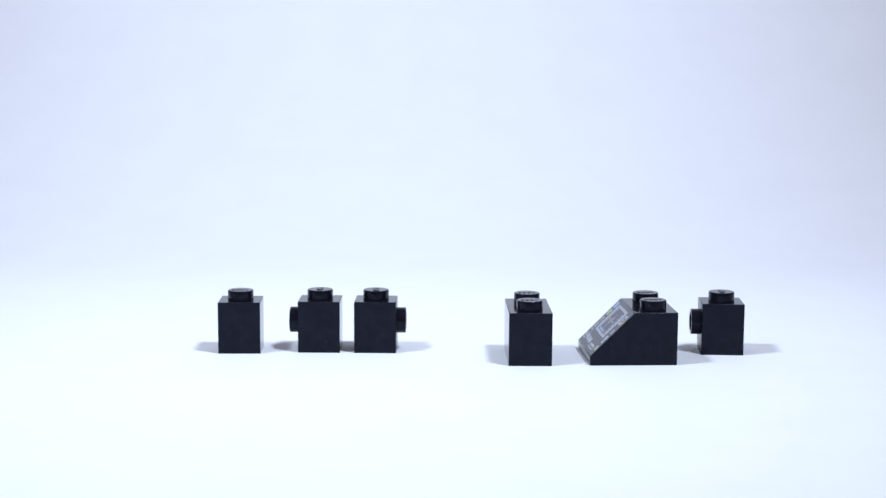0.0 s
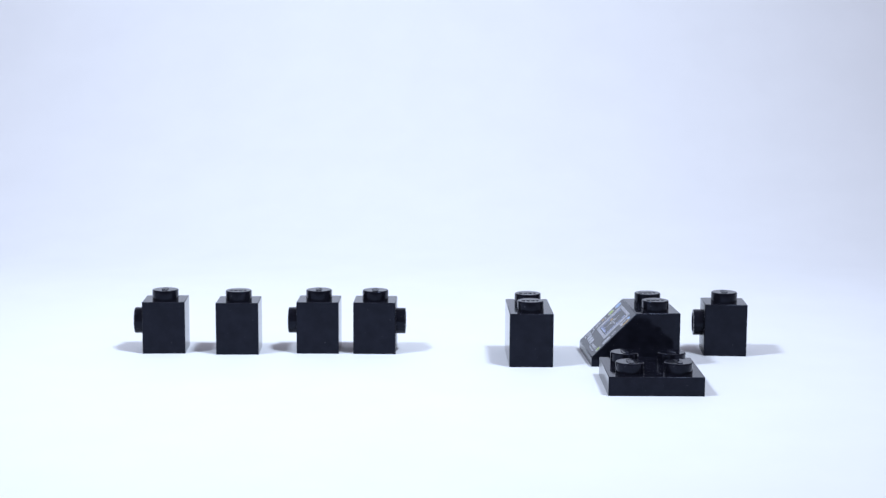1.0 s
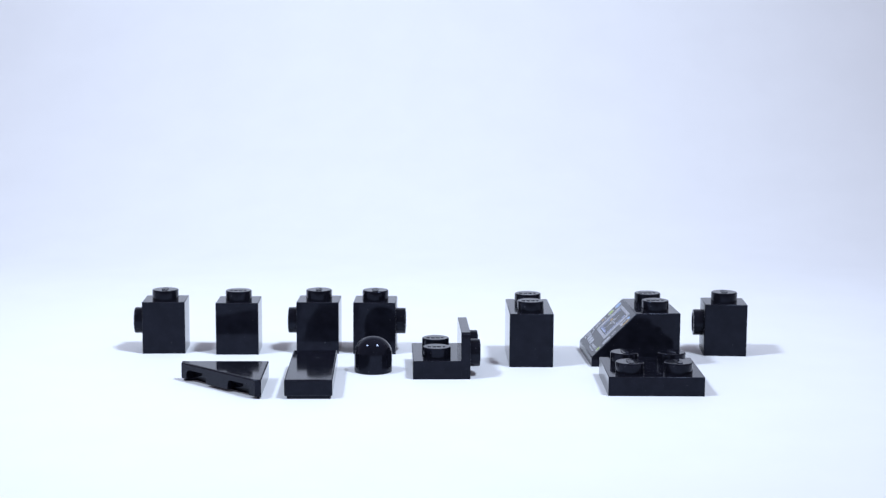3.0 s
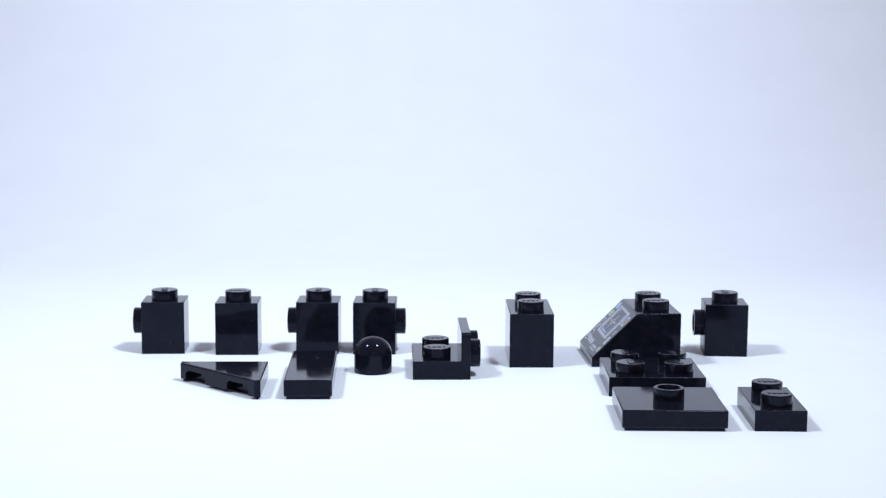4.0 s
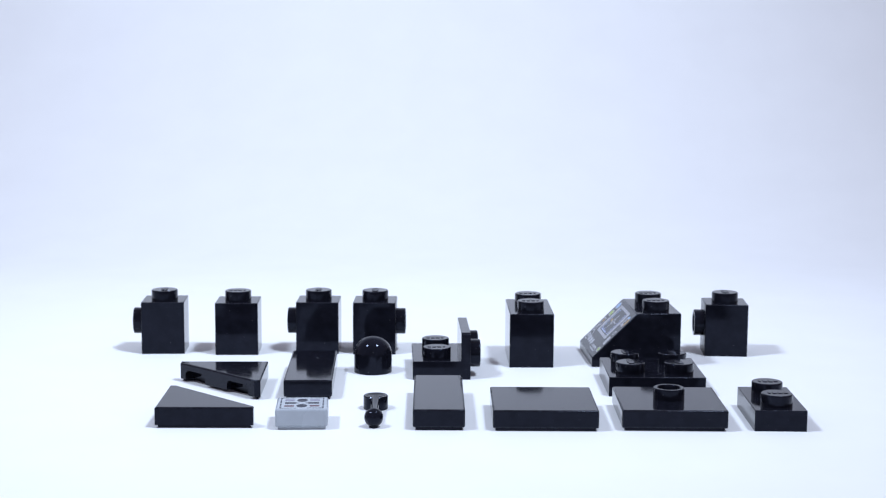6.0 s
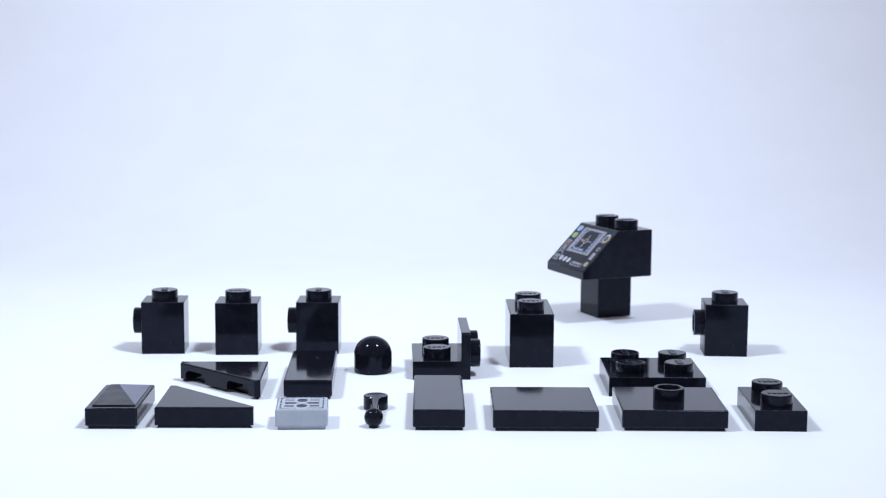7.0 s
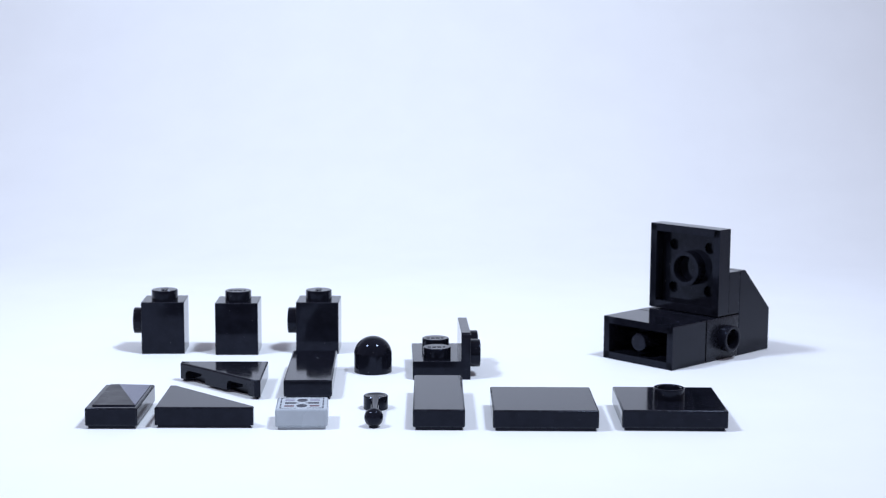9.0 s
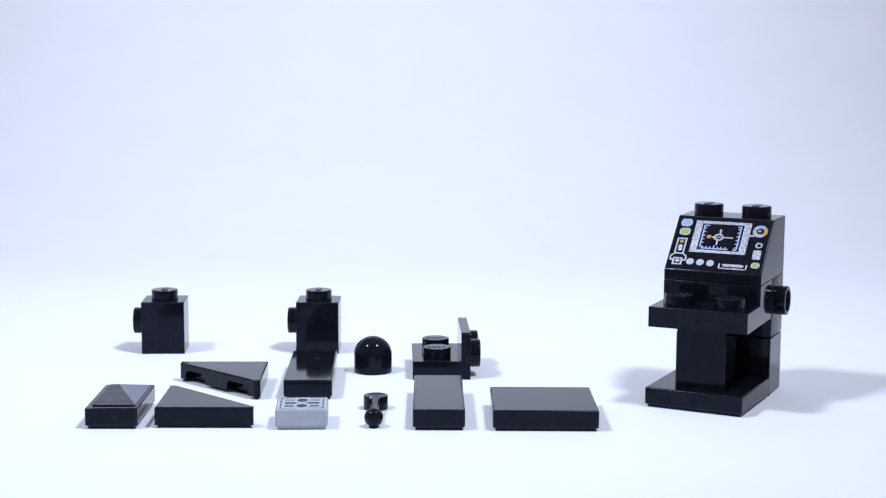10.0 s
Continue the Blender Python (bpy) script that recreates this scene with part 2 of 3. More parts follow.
def dome(label):
    t = thing("round_dome_brick", label, "toy brick")
    bm = bmesh.new()
    r, straight = 3.3, 3.1
    profile = [(0, 0.0), (r - 0.12, 0.0), (r, 0.12), (r, straight)]
    profile += [(r * math.cos(a), straight + 3.2 * math.sin(a)) for a in [math.pi / 2 * i / 14 for i in range(1, 14)]] + [(0, straight + 3.2)]
    lathe(bm, profile, 64)
    part("body", bm, BLACK, t)
    return t


def bracket(label):
    """A 1 x 2 plate with an upright leaf on its +x side that carries two studs."""
    t = thing("bracket_plate", label, "toy bracket")
    part("plate", hollow_box(8.4, 15.8, 3.2, 1.3, 1.0, 0.1), BLACK, t)
    for y in (-4, 4):
        share("stud", STUD, t, 0, y, 3.2)
    bm = bmesh.new()
    outline = [(-7.9, 0), (7.9, 0), (7.9, 7.2), (7.65, 7.8), (7.1, 8.05), (-7.1, 8.05), (-7.65, 7.8), (-7.9, 7.2)]
    prism(bm, outline, 4.05, 5.65, 0.09, Matrix(((0, 0, 1, 0), (1, 0, 0, 0), (0, 1, 0, 0), (0, 0, 0, 1))))
    part("upright_leaf", bm, BLACK, t)
    for y in (-4, 4):
        share("side_stud", STUD, t, 5.65, y, 3.9, 0, 90, 0)
    return t


def wedge_tile(label):
    """A triangular 2 x 2 tile, right angle at its own origin corner, legs along +x and +y, two notches under the long side."""
    t = thing("wedge_tile", label, "toy tile")
    a, c = 14.7, 1.0
    full = [(0, 0), (a, 0), (a, c), (c, a), (0, a)]
    bm = bmesh.new()
    prism(bm, full, 2.35, 3.2)
    bmesh.ops.bevel(bm, geom=[e for e in bm.edges if min(v.co.z for v in e.verts) > 3], offset=0.28, segments=4, profile=0.5, affect="EDGES")
    for f in bm.faces:
        f.smooth = 0.05 < f.normal.z < 0.97
        f.material_index = int(f.smooth)
    part("top", bm, BLACK, t)
    p, q = Vector((a, c)), Vector((c, a))
    inward = Vector((-1, -1)).normalized()

    def on(s, depth=0.0):
        v = p + (q - p) * s + inward * depth
        return (v.x, v.y)
    deep = 1.7
    bm = bmesh.new()
    prism(bm, [(0, 0), (a, 0), (a, c), on(0.04), on(0.04, deep), on(0.96, deep), on(0.96), (c, a), (0, a)], 0.45, 2.36)
    long_side = (q - p).length
    arches = []
    for s0, s1 in ((0.07, 0.34), (0.64, 0.92)):          # notches with rounded shoulders, open below
        u0, u1, r = s0 * long_side, s1 * long_side, 0.75
        arches += [(u0 - 0.1, 0.45)] + [(u0 + r - r * math.cos(f), 2.1 - r + r * math.sin(f)) for f in (0, 0.4, 0.8, 1.2, 1.57)]
        arches += [(u1 - r + r * math.sin(f), 2.1 - r + r * math.cos(f)) for f in (0, 0.4, 0.8, 1.2, 1.57)] + [(u1 + 0.1, 0.45)]
    along = (q - p).normalized()
    front = Matrix(((along.x, 0, inward.x, p.x), (along.y, 0, inward.y, p.y), (0, 1, 0, 0), (0, 0, 0, 1)))
    prism(bm, [(0.04 * long_side, 0.45)] + arches + [(0.96 * long_side, 0.45), (0.96 * long_side, 2.36), (0.04 * long_side, 2.36)], 0, deep, 0, front)
    bmesh.ops.recalc_face_normals(bm, faces=bm.faces[:])
    part("skirt", bm, BLACK, t)
    bm = bmesh.new()
    k = 0.4
    prism(bm, [(k, k), (a - k, k), (a - k, k + 0.3), (a - k - 2.0, k + 0.3), (k + 0.3, a - k - 2.0), (k + 0.3, a - k), (k, a - k)], 0, 0.5)
    part("base", bm, BLACK, t)
    return t


def ridged_tile(label):
    """A 1 x 2 tile with a low raised panel, creased from corner to corner."""
    t = tile(label, 1, 2, name="ridged_tile")
    x0, x1, y0, y1 = -3.0, 3.35, -6.5, 7.3
    z, h = 3.15, 0.30
    bm = bmesh.new()
    base = [bm.verts.new(v) for v in ((x0, y0, z), (x1, y0, z), (x1, y1, z), (-1.6, y1, z), (x0, y1, z))]
    top = [bm.verts.new(v) for v in ((x0, y0, z + 0.22), (x1, y0, z + 0.22), (x1, y1, z + 0.15), (-1.6, y1, z + 0.24), (x0, y1, z + 0.20))]
    for i in range(5):
        j = (i + 1) % 5
        bm.faces.new((base[i], base[j], top[j], top[i]))
    bm.faces.new((top[1], top[2], top[3]))
    part("glossy_facet", bm, FACET, t, "glossy black facet with a blue-grey reflection painted in")
    bm = bmesh.new()
    e = 0.012
    f = [bm.verts.new((v[0], v[1], v[2] + e)) for v in ((x0, y0, z + 0.22), (x1 - 0.05, y0, z + 0.22), (-1.6, y1, z + 0.24), (x0, y1, z + 0.20))]
    g = [bm.verts.new((v.co.x, v.co.y, v.co.z - 0.2)) for v in f]
    bm.faces.new((f[0], f[1], f[2]))
    bm.faces.new((f[0], f[2], f[3]))
    for i in range(4):
        j = (i + 1) % 4
        bm.faces.new((g[i], g[j], f[j], f[i]))
    part("matt_facet", bm, SATIN, t, "dull scuffed black facet")
    return t


def lever(label):
    """A small control lever lying down: round foot behind, ball in front."""
    t = thing("control_lever", label, "toy lever")
    bm = bmesh.new()
    lathe(bm, [(0, 0), (1.8, 0), (1.93, 0.12), (1.93, 2.05), (1.80, 2.2), (1.5, 2.2), (1.0, 2.05), (0, 2.0)], 40)
    part("round_foot", bm, BLACK, t)
    bm = bmesh.new()
    start, end = Vector((0, -1.3, 1.70)), Vector((0, -10.4, 1.48))
    m = look(start, end)
    run = (end - start).length
    lathe(bm, [(0, -0.05), (0.82, 0), (0.72, -1.2), (0.62, -run * 0.6), (0.62, -run), (0, -run)], 24, m)
    part("shaft", bm, BLACK, t)
    bm = bmesh.new()
    rb = 1.44
    lathe(bm, [(0, -rb)] + [(rb * math.sin(math.pi * i / 20), -rb * math.cos(math.pi * i / 20)) for i in range(1, 20)] + [(0, rb)], 36,
          Matrix.Translation((0, -11.6, 1.5)))
    part("ball", bm, BLACK, t)
    bm = bmesh.new()
    lathe(bm, [(0, 0), (0.72, 0), (0.72, 0.3), (0, 0.3)], 24, Matrix.Translation((0, -11.7, 0)))
    part("ball_rest", bm, BLACK, t)
    return t


def disc_outline(cx, cy, rx, ry=None, n=20):
    ry = rx if ry is None else ry
    return [(cx + rx * math.cos(2 * math.pi * i / n), cy + ry * math.sin(2 * math.pi * i / n)) for i in range(n)]


def rect(cx, cy, w, h, cut=0.0):
    a, b = w / 2, h / 2
    if not cut:
        return [(cx - a, cy - b), (cx + a, cy - b), (cx + a, cy + b), (cx - a, cy + b)]
    return [(cx - a + cut, cy - b), (cx + a - cut, cy - b), (cx + a, cy - b + cut), (cx + a, cy + b - cut),
            (cx + a - cut, cy + b), (cx - a + cut, cy + b), (cx - a, cy + b - cut), (cx - a, cy - b + cut)]


def ink(name, shapes, mat, parent, m, lift=0.0, label=""):
    bm = bmesh.new()
    for outline in shapes:
        prism(bm, outline, -0.01, 0.012 + lift, 0.0, m)
    return part(name, bm, mat, parent, label)


def frame_bars(cx, cy, w, h, left, right, top, bottom):
    """Four bars round an oblong."""
    x0, x1, y0, y1 = cx - w / 2, cx + w / 2, cy - h / 2, cy + h / 2
    return [rect((x0 + x1) / 2, y1 - top / 2, w, top), rect((x0 + x1) / 2, y0 + bottom / 2, w, bottom),
            rect(x0 + left / 2, (y0 + bottom + y1 - top) / 2, left, h - top - bottom), rect(x1 - right / 2, (y0 + bottom + y1 - top) / 2, right, h - top - bottom)]


def control_panel_slope(label):
    """A 2 x 2 slope whose slanted side faces -x and carries a printed console."""
    t = thing("printed_slope_brick", label, "toy slope")
    upright = Matrix(((1, 0, 0, 0), (0, 0, -1, 0), (0, 1, 0, 0), (0, 0, 0, 1)))
    bm = bmesh.new()
    prism(bm, [(-7.9, 0), (7.9, 0), (7.9, 9.6), (0, 9.6), (-7.9, 1.7)], -7.9, 7.9, 0.17, upright)
    low = [f for f in bm.faces if f.normal.z < -0.99 and f.calc_area() > 50]
    if low:
        bmesh.ops.inset_region(bm, faces=low, thickness=1.3, depth=0)
        ex = bmesh.ops.extrude_face_region(bm, geom=low)
        bmesh.ops.translate(bm, vec=(0, 0, 1.75), verts=[v for v in ex["geom"] if isinstance(v, bmesh.types.BMVert)])
        bmesh.ops.delete(bm, geom=low, context="FACES")
    part("body", bm, BLACK, t)
    for y in (-4, 4):
        share("stud", STUD, t, 4, y, 9.6)
    s = math.sqrt(0.5)
    face = Matrix(((0, s, -s, -3.95), (-1, 0, 0, 0), (0, s, s, 5.65), (0, 0, 0, 1)))
    W, H = 15.8, 11.17

    def at(u, v):
        return (u - 0.5) * W, (0.5 - v) * H

    def cell(u, v, w, h, cut=0.2):
        return rect(*at(u, v), w * W, h * H, cut)

    def spot(u, v, r, n=20):
        return disc_outline(*at(u, v), r, None, n)

    # console screen
    cx, cy = at(0.495, 0.37)
    screen = ink("screen_frame", frame_bars(cx, cy, 0.58 * W, 0.58 * H, 1.15, 1.15, 0.55, 0.55), SILVER, t, face, 0, "glittering silver screen border")
    ticks = [rect(cx - 3.05, cy + 0.1, 0.22, 4.6), rect(cx + 3.0, cy + 0.1, 0.22, 4.6), rect(cx - 0.6, cy - 2.35, 4.4, 0.22), rect(cx + 2.7, cy - 2.35, 0.7, 0.22),
             rect(cx - 2.6, cy + 2.35, 0.8, 0.2), rect(cx + 2.7, cy + 2.3, 0.5, 0.2)]
    for i in range(6):
        ticks.append(rect(cx - 2.78, cy + 1.8 - 0.75 * i, 0.34, 0.2))
        ticks.append(rect(cx + 2.72, cy + 1.8 - 0.75 * i, 0.34, 0.2))
    for i in range(7):
        ticks.append(rect(cx - 2.6 + 0.62 * i, cy - 2.1 + (0.12 if i == 3 else 0), 0.2, 0.34 + (0.25 if i == 3 else 0)))
    ink("scale_marks", ticks, PALE_BLUE_INK, screen, face, 0, "pale blue graduation marks")
    gx, gy = at(0.475, 0.37)
    cross = [rect(gx + 0.1, gy + 1.15, 0.3, 0.95, 0.1), rect(gx - 0.1, gy - 1.1, 0.26, 0.95, 0.1), rect(gx + 1.55, gy + 0.02, 1.7, 0.26, 0.1), rect(gx - 0.85, gy, 0.5, 0.3, 0.1)]
    for i in range(14):
        a = 2 * math.pi * i / 14
        cross.append(rect(gx + 0.66 * math.cos(a), gy + 0.56 * math.sin(a), 0.36, 0.28, 0.08))
    cross.append(rect(gx, gy, 0.75, 0.2, 0.08))
    ink("target_mark", cross, SILVER, screen, face, 0.004, "silver ringed cross mark")
    ink("amber_mark", [disc_outline(gx - 1.6, gy + 0.05, 0.42, 0.34, 12)], ORANGE_INK, screen, face, 0.003, "small amber spot")
    # keys beside the screen
    held = ink("blue_key", [cell(0.105, 0.13, 0.118, 0.135, 0.35)], SILVER, t, face, -0.004)
    ink("blue_key_face", [cell(0.105, 0.13, 0.095, 0.105, 0.3)], BLUE_INK, held, face, 0.004, "light blue key")
    held = ink("green_key", [cell(0.11, 0.295, 0.112, 0.13, 0.35)], SILVER, t, face, -0.004)
    ink("green_key_face", [cell(0.11, 0.295, 0.085, 0.095, 0.3)], GREEN_INK, held, face, 0.004, "lime green key")
    bx, by = at(0.105, 0.555)
    held = ink("side_gauge", frame_bars(bx, by - 0.1, 1.65, 3.3, 0.27, 0.27, 0.27, 0.27) + [rect(bx, by - 0.45, 0.62, 1.3, 0.2)], SILVER, t, face, 0, "silver outlined gauge")
    ink("gauge_light", [disc_outline(bx, by + 0.82, 0.36, 0.32, 12)], ORANGE_INK, held, face, 0.004, "amber gauge light")
    bx, by = at(0.11, 0.80)
    foot = [[(bx + 0.75 * q, by + 1.15), (bx + 1.35 * q, by + 0.75), (bx + 1.35 * q, by + 0.40), (bx + 0.75 * q, by + 0.80)] for q in (-1, 1)]
    foot += [rect(bx + 1.26 * q, by + 0.25, 0.27, 1.0, 0.06) for q in (-1, 1)] + [rect(bx + 0.95 * q, by - 0.22, 0.6, 0.26, 0.06) for q in (-1, 1)]
    foot += frame_bars(bx, by - 0.45, 1.6, 1.45, 0.27, 0.27, 0.25, 0.27) + [rect(bx, by - 0.35, 0.75, 0.55, 0.15)]
    ink("gauge_foot", foot, SILVER, t, face)
    for u, v in ((0.245, 0.835), (0.35, 0.84), (0.455, 0.845)):
        ink("round_button", [spot(u, v, 0.63)], WHITE_INK, t, face, 0, "round white button print")
    bx, by = at(0.69, 0.865)
    held = ink("slider_track", [rect(bx, by - 0.62, 4.2, 0.24, 0.08), rect(bx - 2.2, by - 0.15, 0.24, 1.0, 0.08), rect(bx + 2.2, by - 0.15, 0.24, 1.0, 0.08)], SILVER, t, face)
    ink("slider_bar", [rect(bx, by + 0.02, 3.5, 0.5, 0.22)], SILVER, held, face, 0.004)
    # dial and keys on the other side
    bx, by = at(0.885, 0.22)
    ring = [[(bx + r * math.cos(a + d), by + r * math.sin(a + d)) for r, d in ((0.62, -0.19), (1.22, -0.19), (1.22, 0.19), (0.62, 0.19))] for a in [math.pi * 2 * i / 16 for i in range(16)]]
    dial = ink("dial", [ring[i] for i in (6, 7, 8, 9, 10, 11, 12, 13)], SILVER, t, face, 0, "silver dial")
    ink("dial_blue", [ring[i] for i in (3, 4, 5)], BLUE_INK, dial, face, 0, "light blue dial sector")
    ink("dial_amber", [ring[i] for i in (0, 1, 2, 14, 15)], ORANGE_INK, dial, face, 0, "amber dial sector")
    ink("dial_tail", [rect(bx - 1.35, by - 1.0, 1.1, 0.35, 0.1), rect(bx - 0.1, by + 0.05, 0.5, 0.4, 0.1)], SILVER, t, face)
    bx, by = at(0.905, 0.475)
    ink("small_ring", [[(bx + r * math.cos(a + d), by + r * 0.95 * math.sin(a + d)) for r, d in ((0.34, -0.27), (0.60, -0.27), (0.60, 0.27), (0.34, 0.27))] for a in [math.pi * 2 * i / 12 for i in range(12)]], SILVER, t, face)
    ink("white_key", [cell(0.905, 0.645, 0.082, 0.165, 0.15)], SILVER, t, face)
    held = ink("lime_key", [cell(0.915, 0.835, 0.085, 0.10, 0.25)], SILVER, t, face, -0.004)
    ink("lime_key_face", [cell(0.915, 0.835, 0.06, 0.065, 0.2)], GREEN_INK, held, face, 0.004, "lime green key")
    return t


def printed_grey_tile(label):
    t = tile(label, 1, 1, GREY, "printed_tile", 0.32)
    up = Matrix.Translation((0, 0, 3.2))
    for sx in (-1, 1):
        for sy in (-1, 1):
            ink("key_print", [rect(1.90 * sx, 1.85 * sy, 1.45, 0.85, 0.1)], RED_INK if sy < 0 else MAUVE_INK, t, up, 0, "dull red key print" if sy < 0 else "mauve key print")
        ink("arrow_print", [[(0.45 * sx, 0), (1.15 * sx, 0.5), (2.55 * sx, 0.5), (2.55 * sx, -0.5), (1.15 * sx, -0.5)]], DARK_INK, t, up, 0, "dark grey arrow print")
        ink("oval_print", [disc_outline(0, 1.75 * sx, 0.85, 1.05, 8)], DARK_INK, t, up, 0, "dark grey oval print")
    bars = []
    for sx in (-1, 1):
        bars += [rect(3.18 * sx, 0.95, 0.2, 1.5), rect(3.18 * sx, -1.0, 0.2, 1.3), rect(3.18 * sx, 2.75, 0.2, 1.1), rect(3.18 * sx, -2.75, 0.2, 1.1)]
        bars += [rect(2.2 * sx, 3.22, 2.1, 0.2), rect(2.0 * sx, -3.22, 2.4, 0.2)]
    ink("border_print", bars, DARK_INK, t, up, 0, "broken dark grey border line")
    return t


def scuffs(ob, seed, n, w, d):
    """Fine worn nicks on a tile's top and along its front edge, their glints painted pale."""
    rnd = random.Random(seed)
    up = Matrix.Translation((0, 0, 3.2))
    for i in range(n):
        x, y, a = rnd.uniform(-w, w), rnd.uniform(-d, d), rnd.uniform(0, 3.1)
        l, b = rnd.uniform(0.12, 0.45), rnd.uniform(0.03, 0.07)
        ux, uy = math.cos(a), math.sin(a)
        shape = [(x - l * ux, y - l * uy), (x + b * uy, y - b * ux), (x + l * ux * 0.8, y + l * uy), (x - b * uy, y + b * ux)]
        ink("scuff", [shape], SCUFF_GLINT, ob, up, -0.004)
    nicks = []
    for i in range(n * 2):
        x = rnd.uniform(-w - 0.6, w + 0.6)
        nicks.append(rect(x, -d - 0.62 + rnd.uniform(-0.03, 0.05), rnd.uniform(0.08, 0.3), rnd.uniform(0.05, 0.10)))
    ink("worn_edge_glints", nicks, SCUFF_GLINT, ob, up, -0.008)


# ---- the pieces: where each lies (x, y, turn; millimetres and degrees) ----
def flat(x, y, turn=0.0, z=0.0):
    return pose(x * MM, y * MM, z * MM, 0, 0, turn)


REST = {}


def lay(key, ob, x, y, turn=0.0):
    REST[key] = (ob, flat(x, y, turn))
    ob.matrix_basis = REST[key][1]


lay("a", side_stud_brick("glossy black 1x1 brick with side stud, ending the row"), -51.41, 34.65, 183.2)
lay("b", plain_brick("plain glossy black 1x1 brick standing on white paper"), -37.75, 34.08, 1.8)
lay("c", side_stud_brick("glossy black 1x1 brick with a side stud, behind a long tile"), -22.98, 35.35, 179.9)
lay("d", side_stud_brick("glossy black 1x1 brick with a side stud, behind the dome"), -12.50, 35.31, -0.7)
lay("f", plain_brick("plain glossy black 1x2 brick standing end on", 2), 15.68, 28.64, 0.65)
lay("g", side_stud_brick("glossy black 1x1 brick with hollow side stud beside the slope"), 52.25, 35.18, 176.8)
lay("s", control_panel_slope("glossy black 2x2 slope printed with a silver control console"), 34.02, 29.61, 2.8)
lay("q", plate("glossy black 2x2 plate with four studs", 2, 2), 35.10, 6.81, 0.0)
lay("bracket", bracket("glossy black bracket, two studs above and two sideways"), -1.10, 18.4, 2.0)
lay("dome", dome("glossy black round dome piece with two highlights"), -12.1, 16.9)
lay("u", tile("glossy black 1x3 tile with a smooth top, before a brick", 1, 3), -22.01, 7.40, 1.8)
lay("w", wedge_tile("glossy black triangular tile, notched side to the front"), -29.6, 10.0, 181.5)
lay("p", plate("glossy black 1x2 plate with marked studs", 1, 2), 50.69, -15.28, -1.1)
lay("j", jumper("glossy black 2x2 jumper plate with one hollow stud"), 34.81, -15.60, -0.6)
lay("t", tile("glossy black square 2x2 tile with a scratched top", 2, 2), 15.45, -16.06, 0.06)
scuffs(REST["u"][0], 5, 4, 3.0, 11.0)
scuffs(REST["t"][0], 3, 7, 7.0, 7.0)
lay("e", tile("glossy black 1x3 tile lying end on, fine scratches", 1, 3), -0.57, -11.89, 0.5)
scuffs(REST["e"][0], 8, 5, 3.0, 11.0)
lay("lever", lever("tiny black control lever with ball tip, lying down"), -10.45, -10.2, 1.0)
lay("k", printed_grey_tile("pale grey 1x1 tile printed with dark keys and arrows"), -21.12, -20.0, 3.1)
lay("v", wedge_tile("glossy black triangular tile, long side turned away"), -42.85, -23.2, 0.8)
lay("n", ridged_tile("black 1x2 tile with a raised creased panel"), -49.3, -16.1, 0.8)

# ---- how the stack stands at each stage, and where each piece sits in it ----
def lying(x, y, turn):
    return Matrix.Translation((x * MM, y * MM, 7.92 * MM)) @ pose(0, 0, 0, 0, 0, turn) @ pose(0, 0, 0, 0, 90, 0)


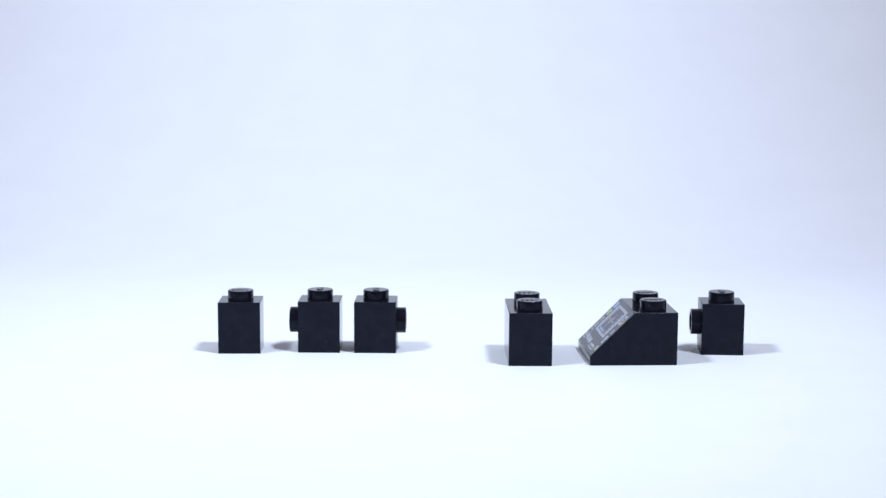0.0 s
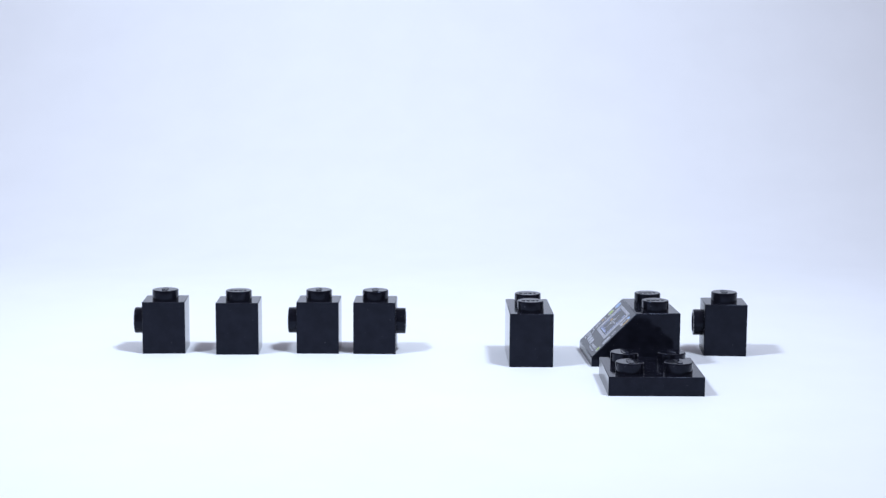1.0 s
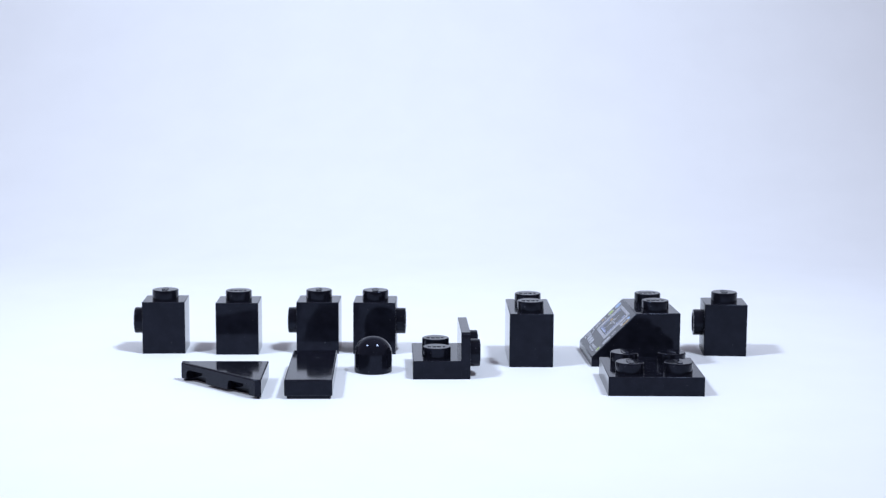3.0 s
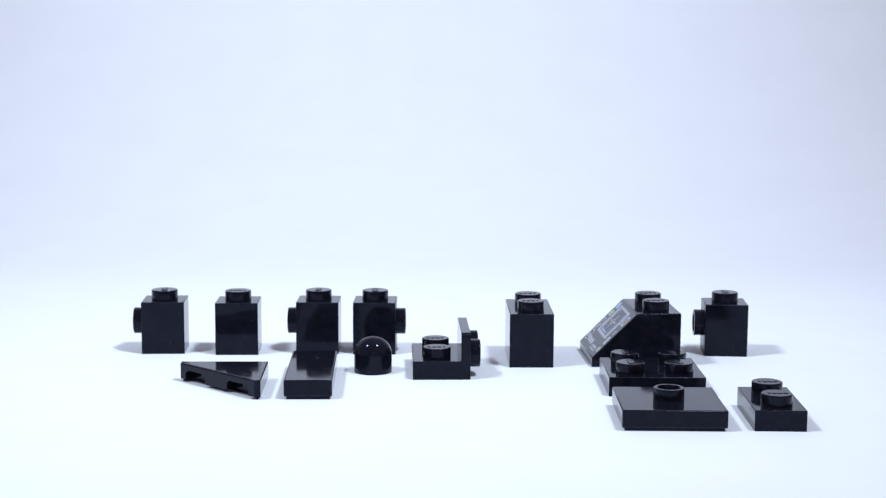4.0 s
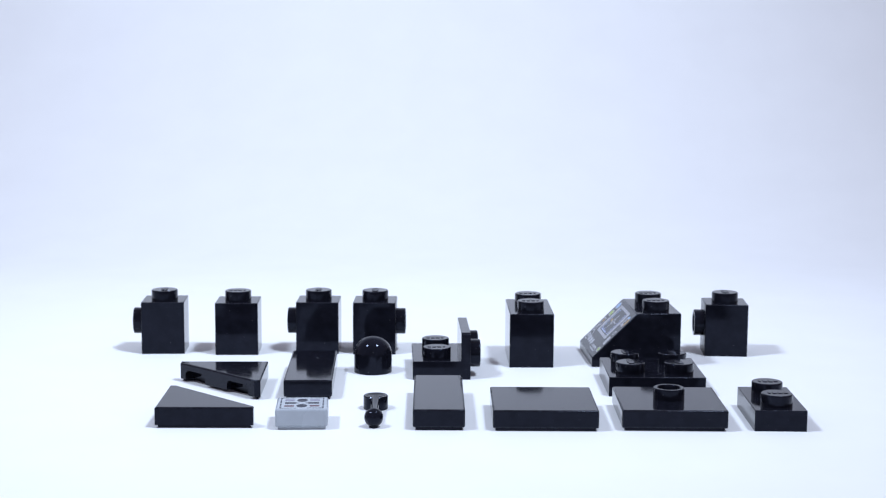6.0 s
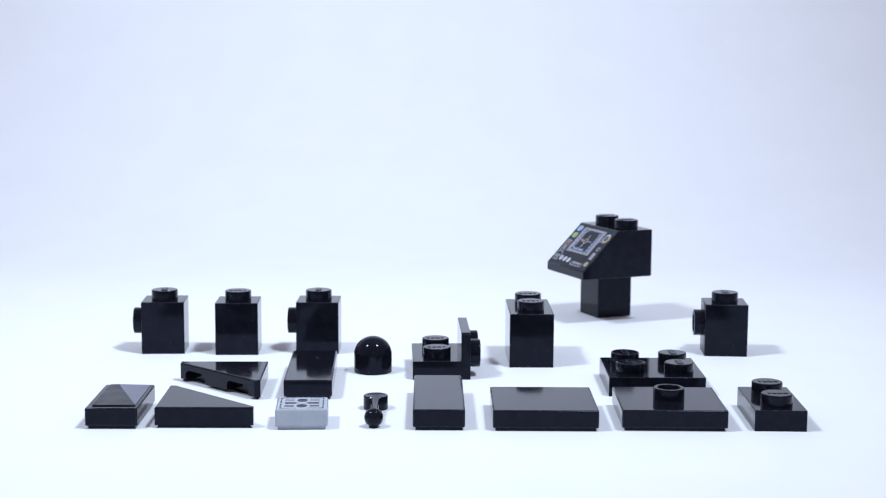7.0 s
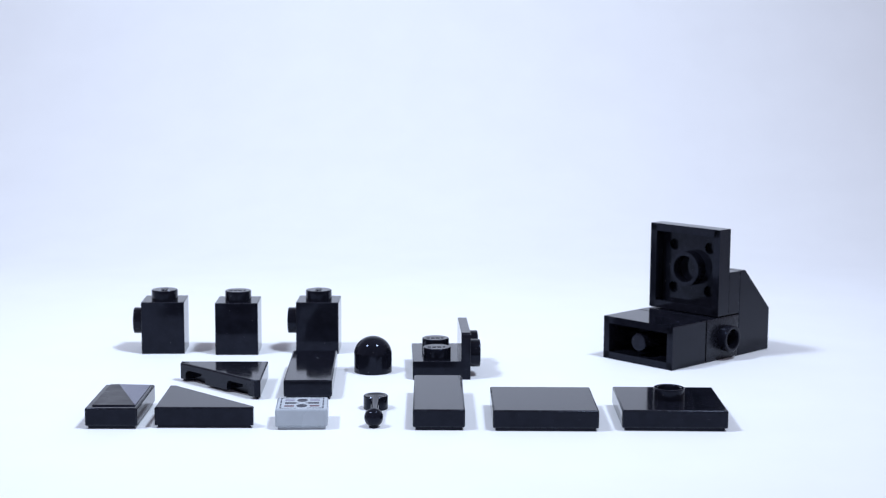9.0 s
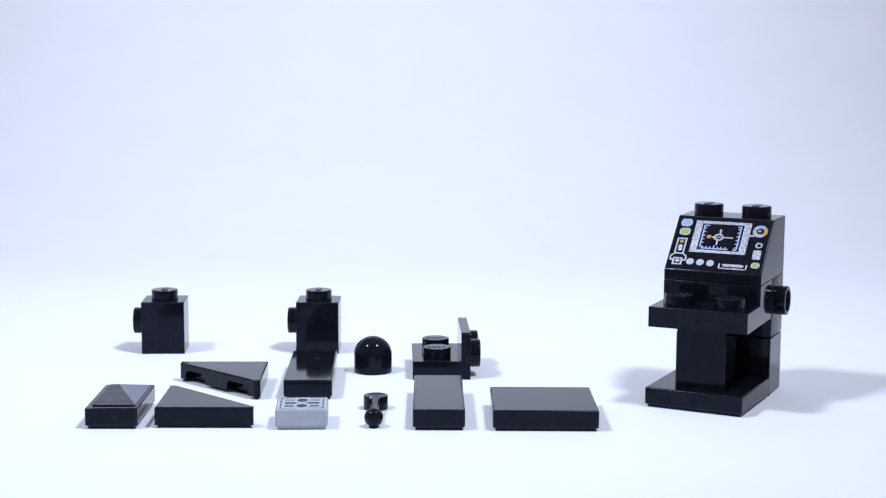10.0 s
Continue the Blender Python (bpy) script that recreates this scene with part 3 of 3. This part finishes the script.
STAGES = [(7.0, flat(32.24, 69.4, 23.3, 9.6)), (7.4, flat(51.44, 33.07, 5.05, 9.6)),
          (7.9, pose(52.80 * MM, 30.70 * MM, 7.56 * MM, -1.12, -38.79, 166.24)),
          (8.4, pose(41.08 * MM, 25.42 * MM, 9.45 * MM, -0.37, -11.35, 141.14)),
          (8.9, lying(48.9, 37.7, 43.8)), (9.4, lying(47.2, 27.5, 32.5)), (9.8, flat(46.19, 2.85, 65.2, 19.42))]
SEATS = {"s": (7.0, pose(0, 0, 0)), "d": (7.0, flat(4, 4, 90, -9.6)), "g": (7.4, flat(4, -4, -90, -9.6)), "p": (7.9, flat(-4, 0, 0, -3.2)),
         "q": (8.4, flat(-8, 0, 0, -6.4)), "f": (8.9, flat(4, 0, 0, -19.42)), "b": (9.4, flat(-8.45, 0.38, 2, -16.2)), "j": (9.8, flat(-8, 0.1, -2.0, -19.42))}
ENTRANCES = {"a": 0, "q": 1, "bracket": 2, "dome": 3, "u": 4, "w": 5, "p": 6, "j": 7, "t": 8, "e": 9, "lever": 10, "k": 11, "v": 12, "n": 13}


def between(a, b, f):
    """A pose already at b's place but turned only part of the way from a, lifted a little."""
    q = a.to_quaternion().slerp(b.to_quaternion(), f)
    p = b.translation + Vector((0, 0, 0.004 * math.sin(math.pi * f)))
    return Matrix.Translation(p) @ q.to_matrix().to_4x4()


def turns_needed(a, b):
    """How many steps of well under a quarter turn lead from a to b."""
    return max(1, math.ceil(math.degrees(a.to_quaternion().rotation_difference(b.to_quaternion()).angle % (2 * math.pi)) / 80))


def motions():
    for n, (key, (ob, rest)) in enumerate(REST.items()):
        rows = [(0.0, rest)]
        if key in ENTRANCES:                             # waits on the paper beside the set, then is put in its place
            side = -1 if rest.translation.x < 0 else 1
            wait = Matrix.Translation((side * (0.17 + 0.018 * (n % 8)), 0.03 * (n % 3) - 0.02 - rest.translation.y * 0.2, 0)) @ rest.to_quaternion().to_matrix().to_4x4()
            at = beat(ENTRANCES[key])
            rows = [(0.0, wait), (at - TICK, wait), (at, rest)]
        held = rest
        if key in SEATS:
            first, seat = SEATS[key]
            before = None
            for at, stack in STAGES:
                if at >= first:
                    goal = stack @ seat
                    steps = turns_needed(held, goal)
                    if before is not None:
                        steps = turns_needed(before, stack)
                    rows.append((at - steps * TICK, held))
                    for i in range(1, steps):
                        mid = between(held, goal, i / steps) if before is None else between(before, stack, i / steps) @ seat
                        rows.append((at - (steps - i) * TICK, mid))
                    rows.append((at, goal))
                    held, before = goal, stack
        rows.append((10.0, held))
        walk(ob, rows)


motions()
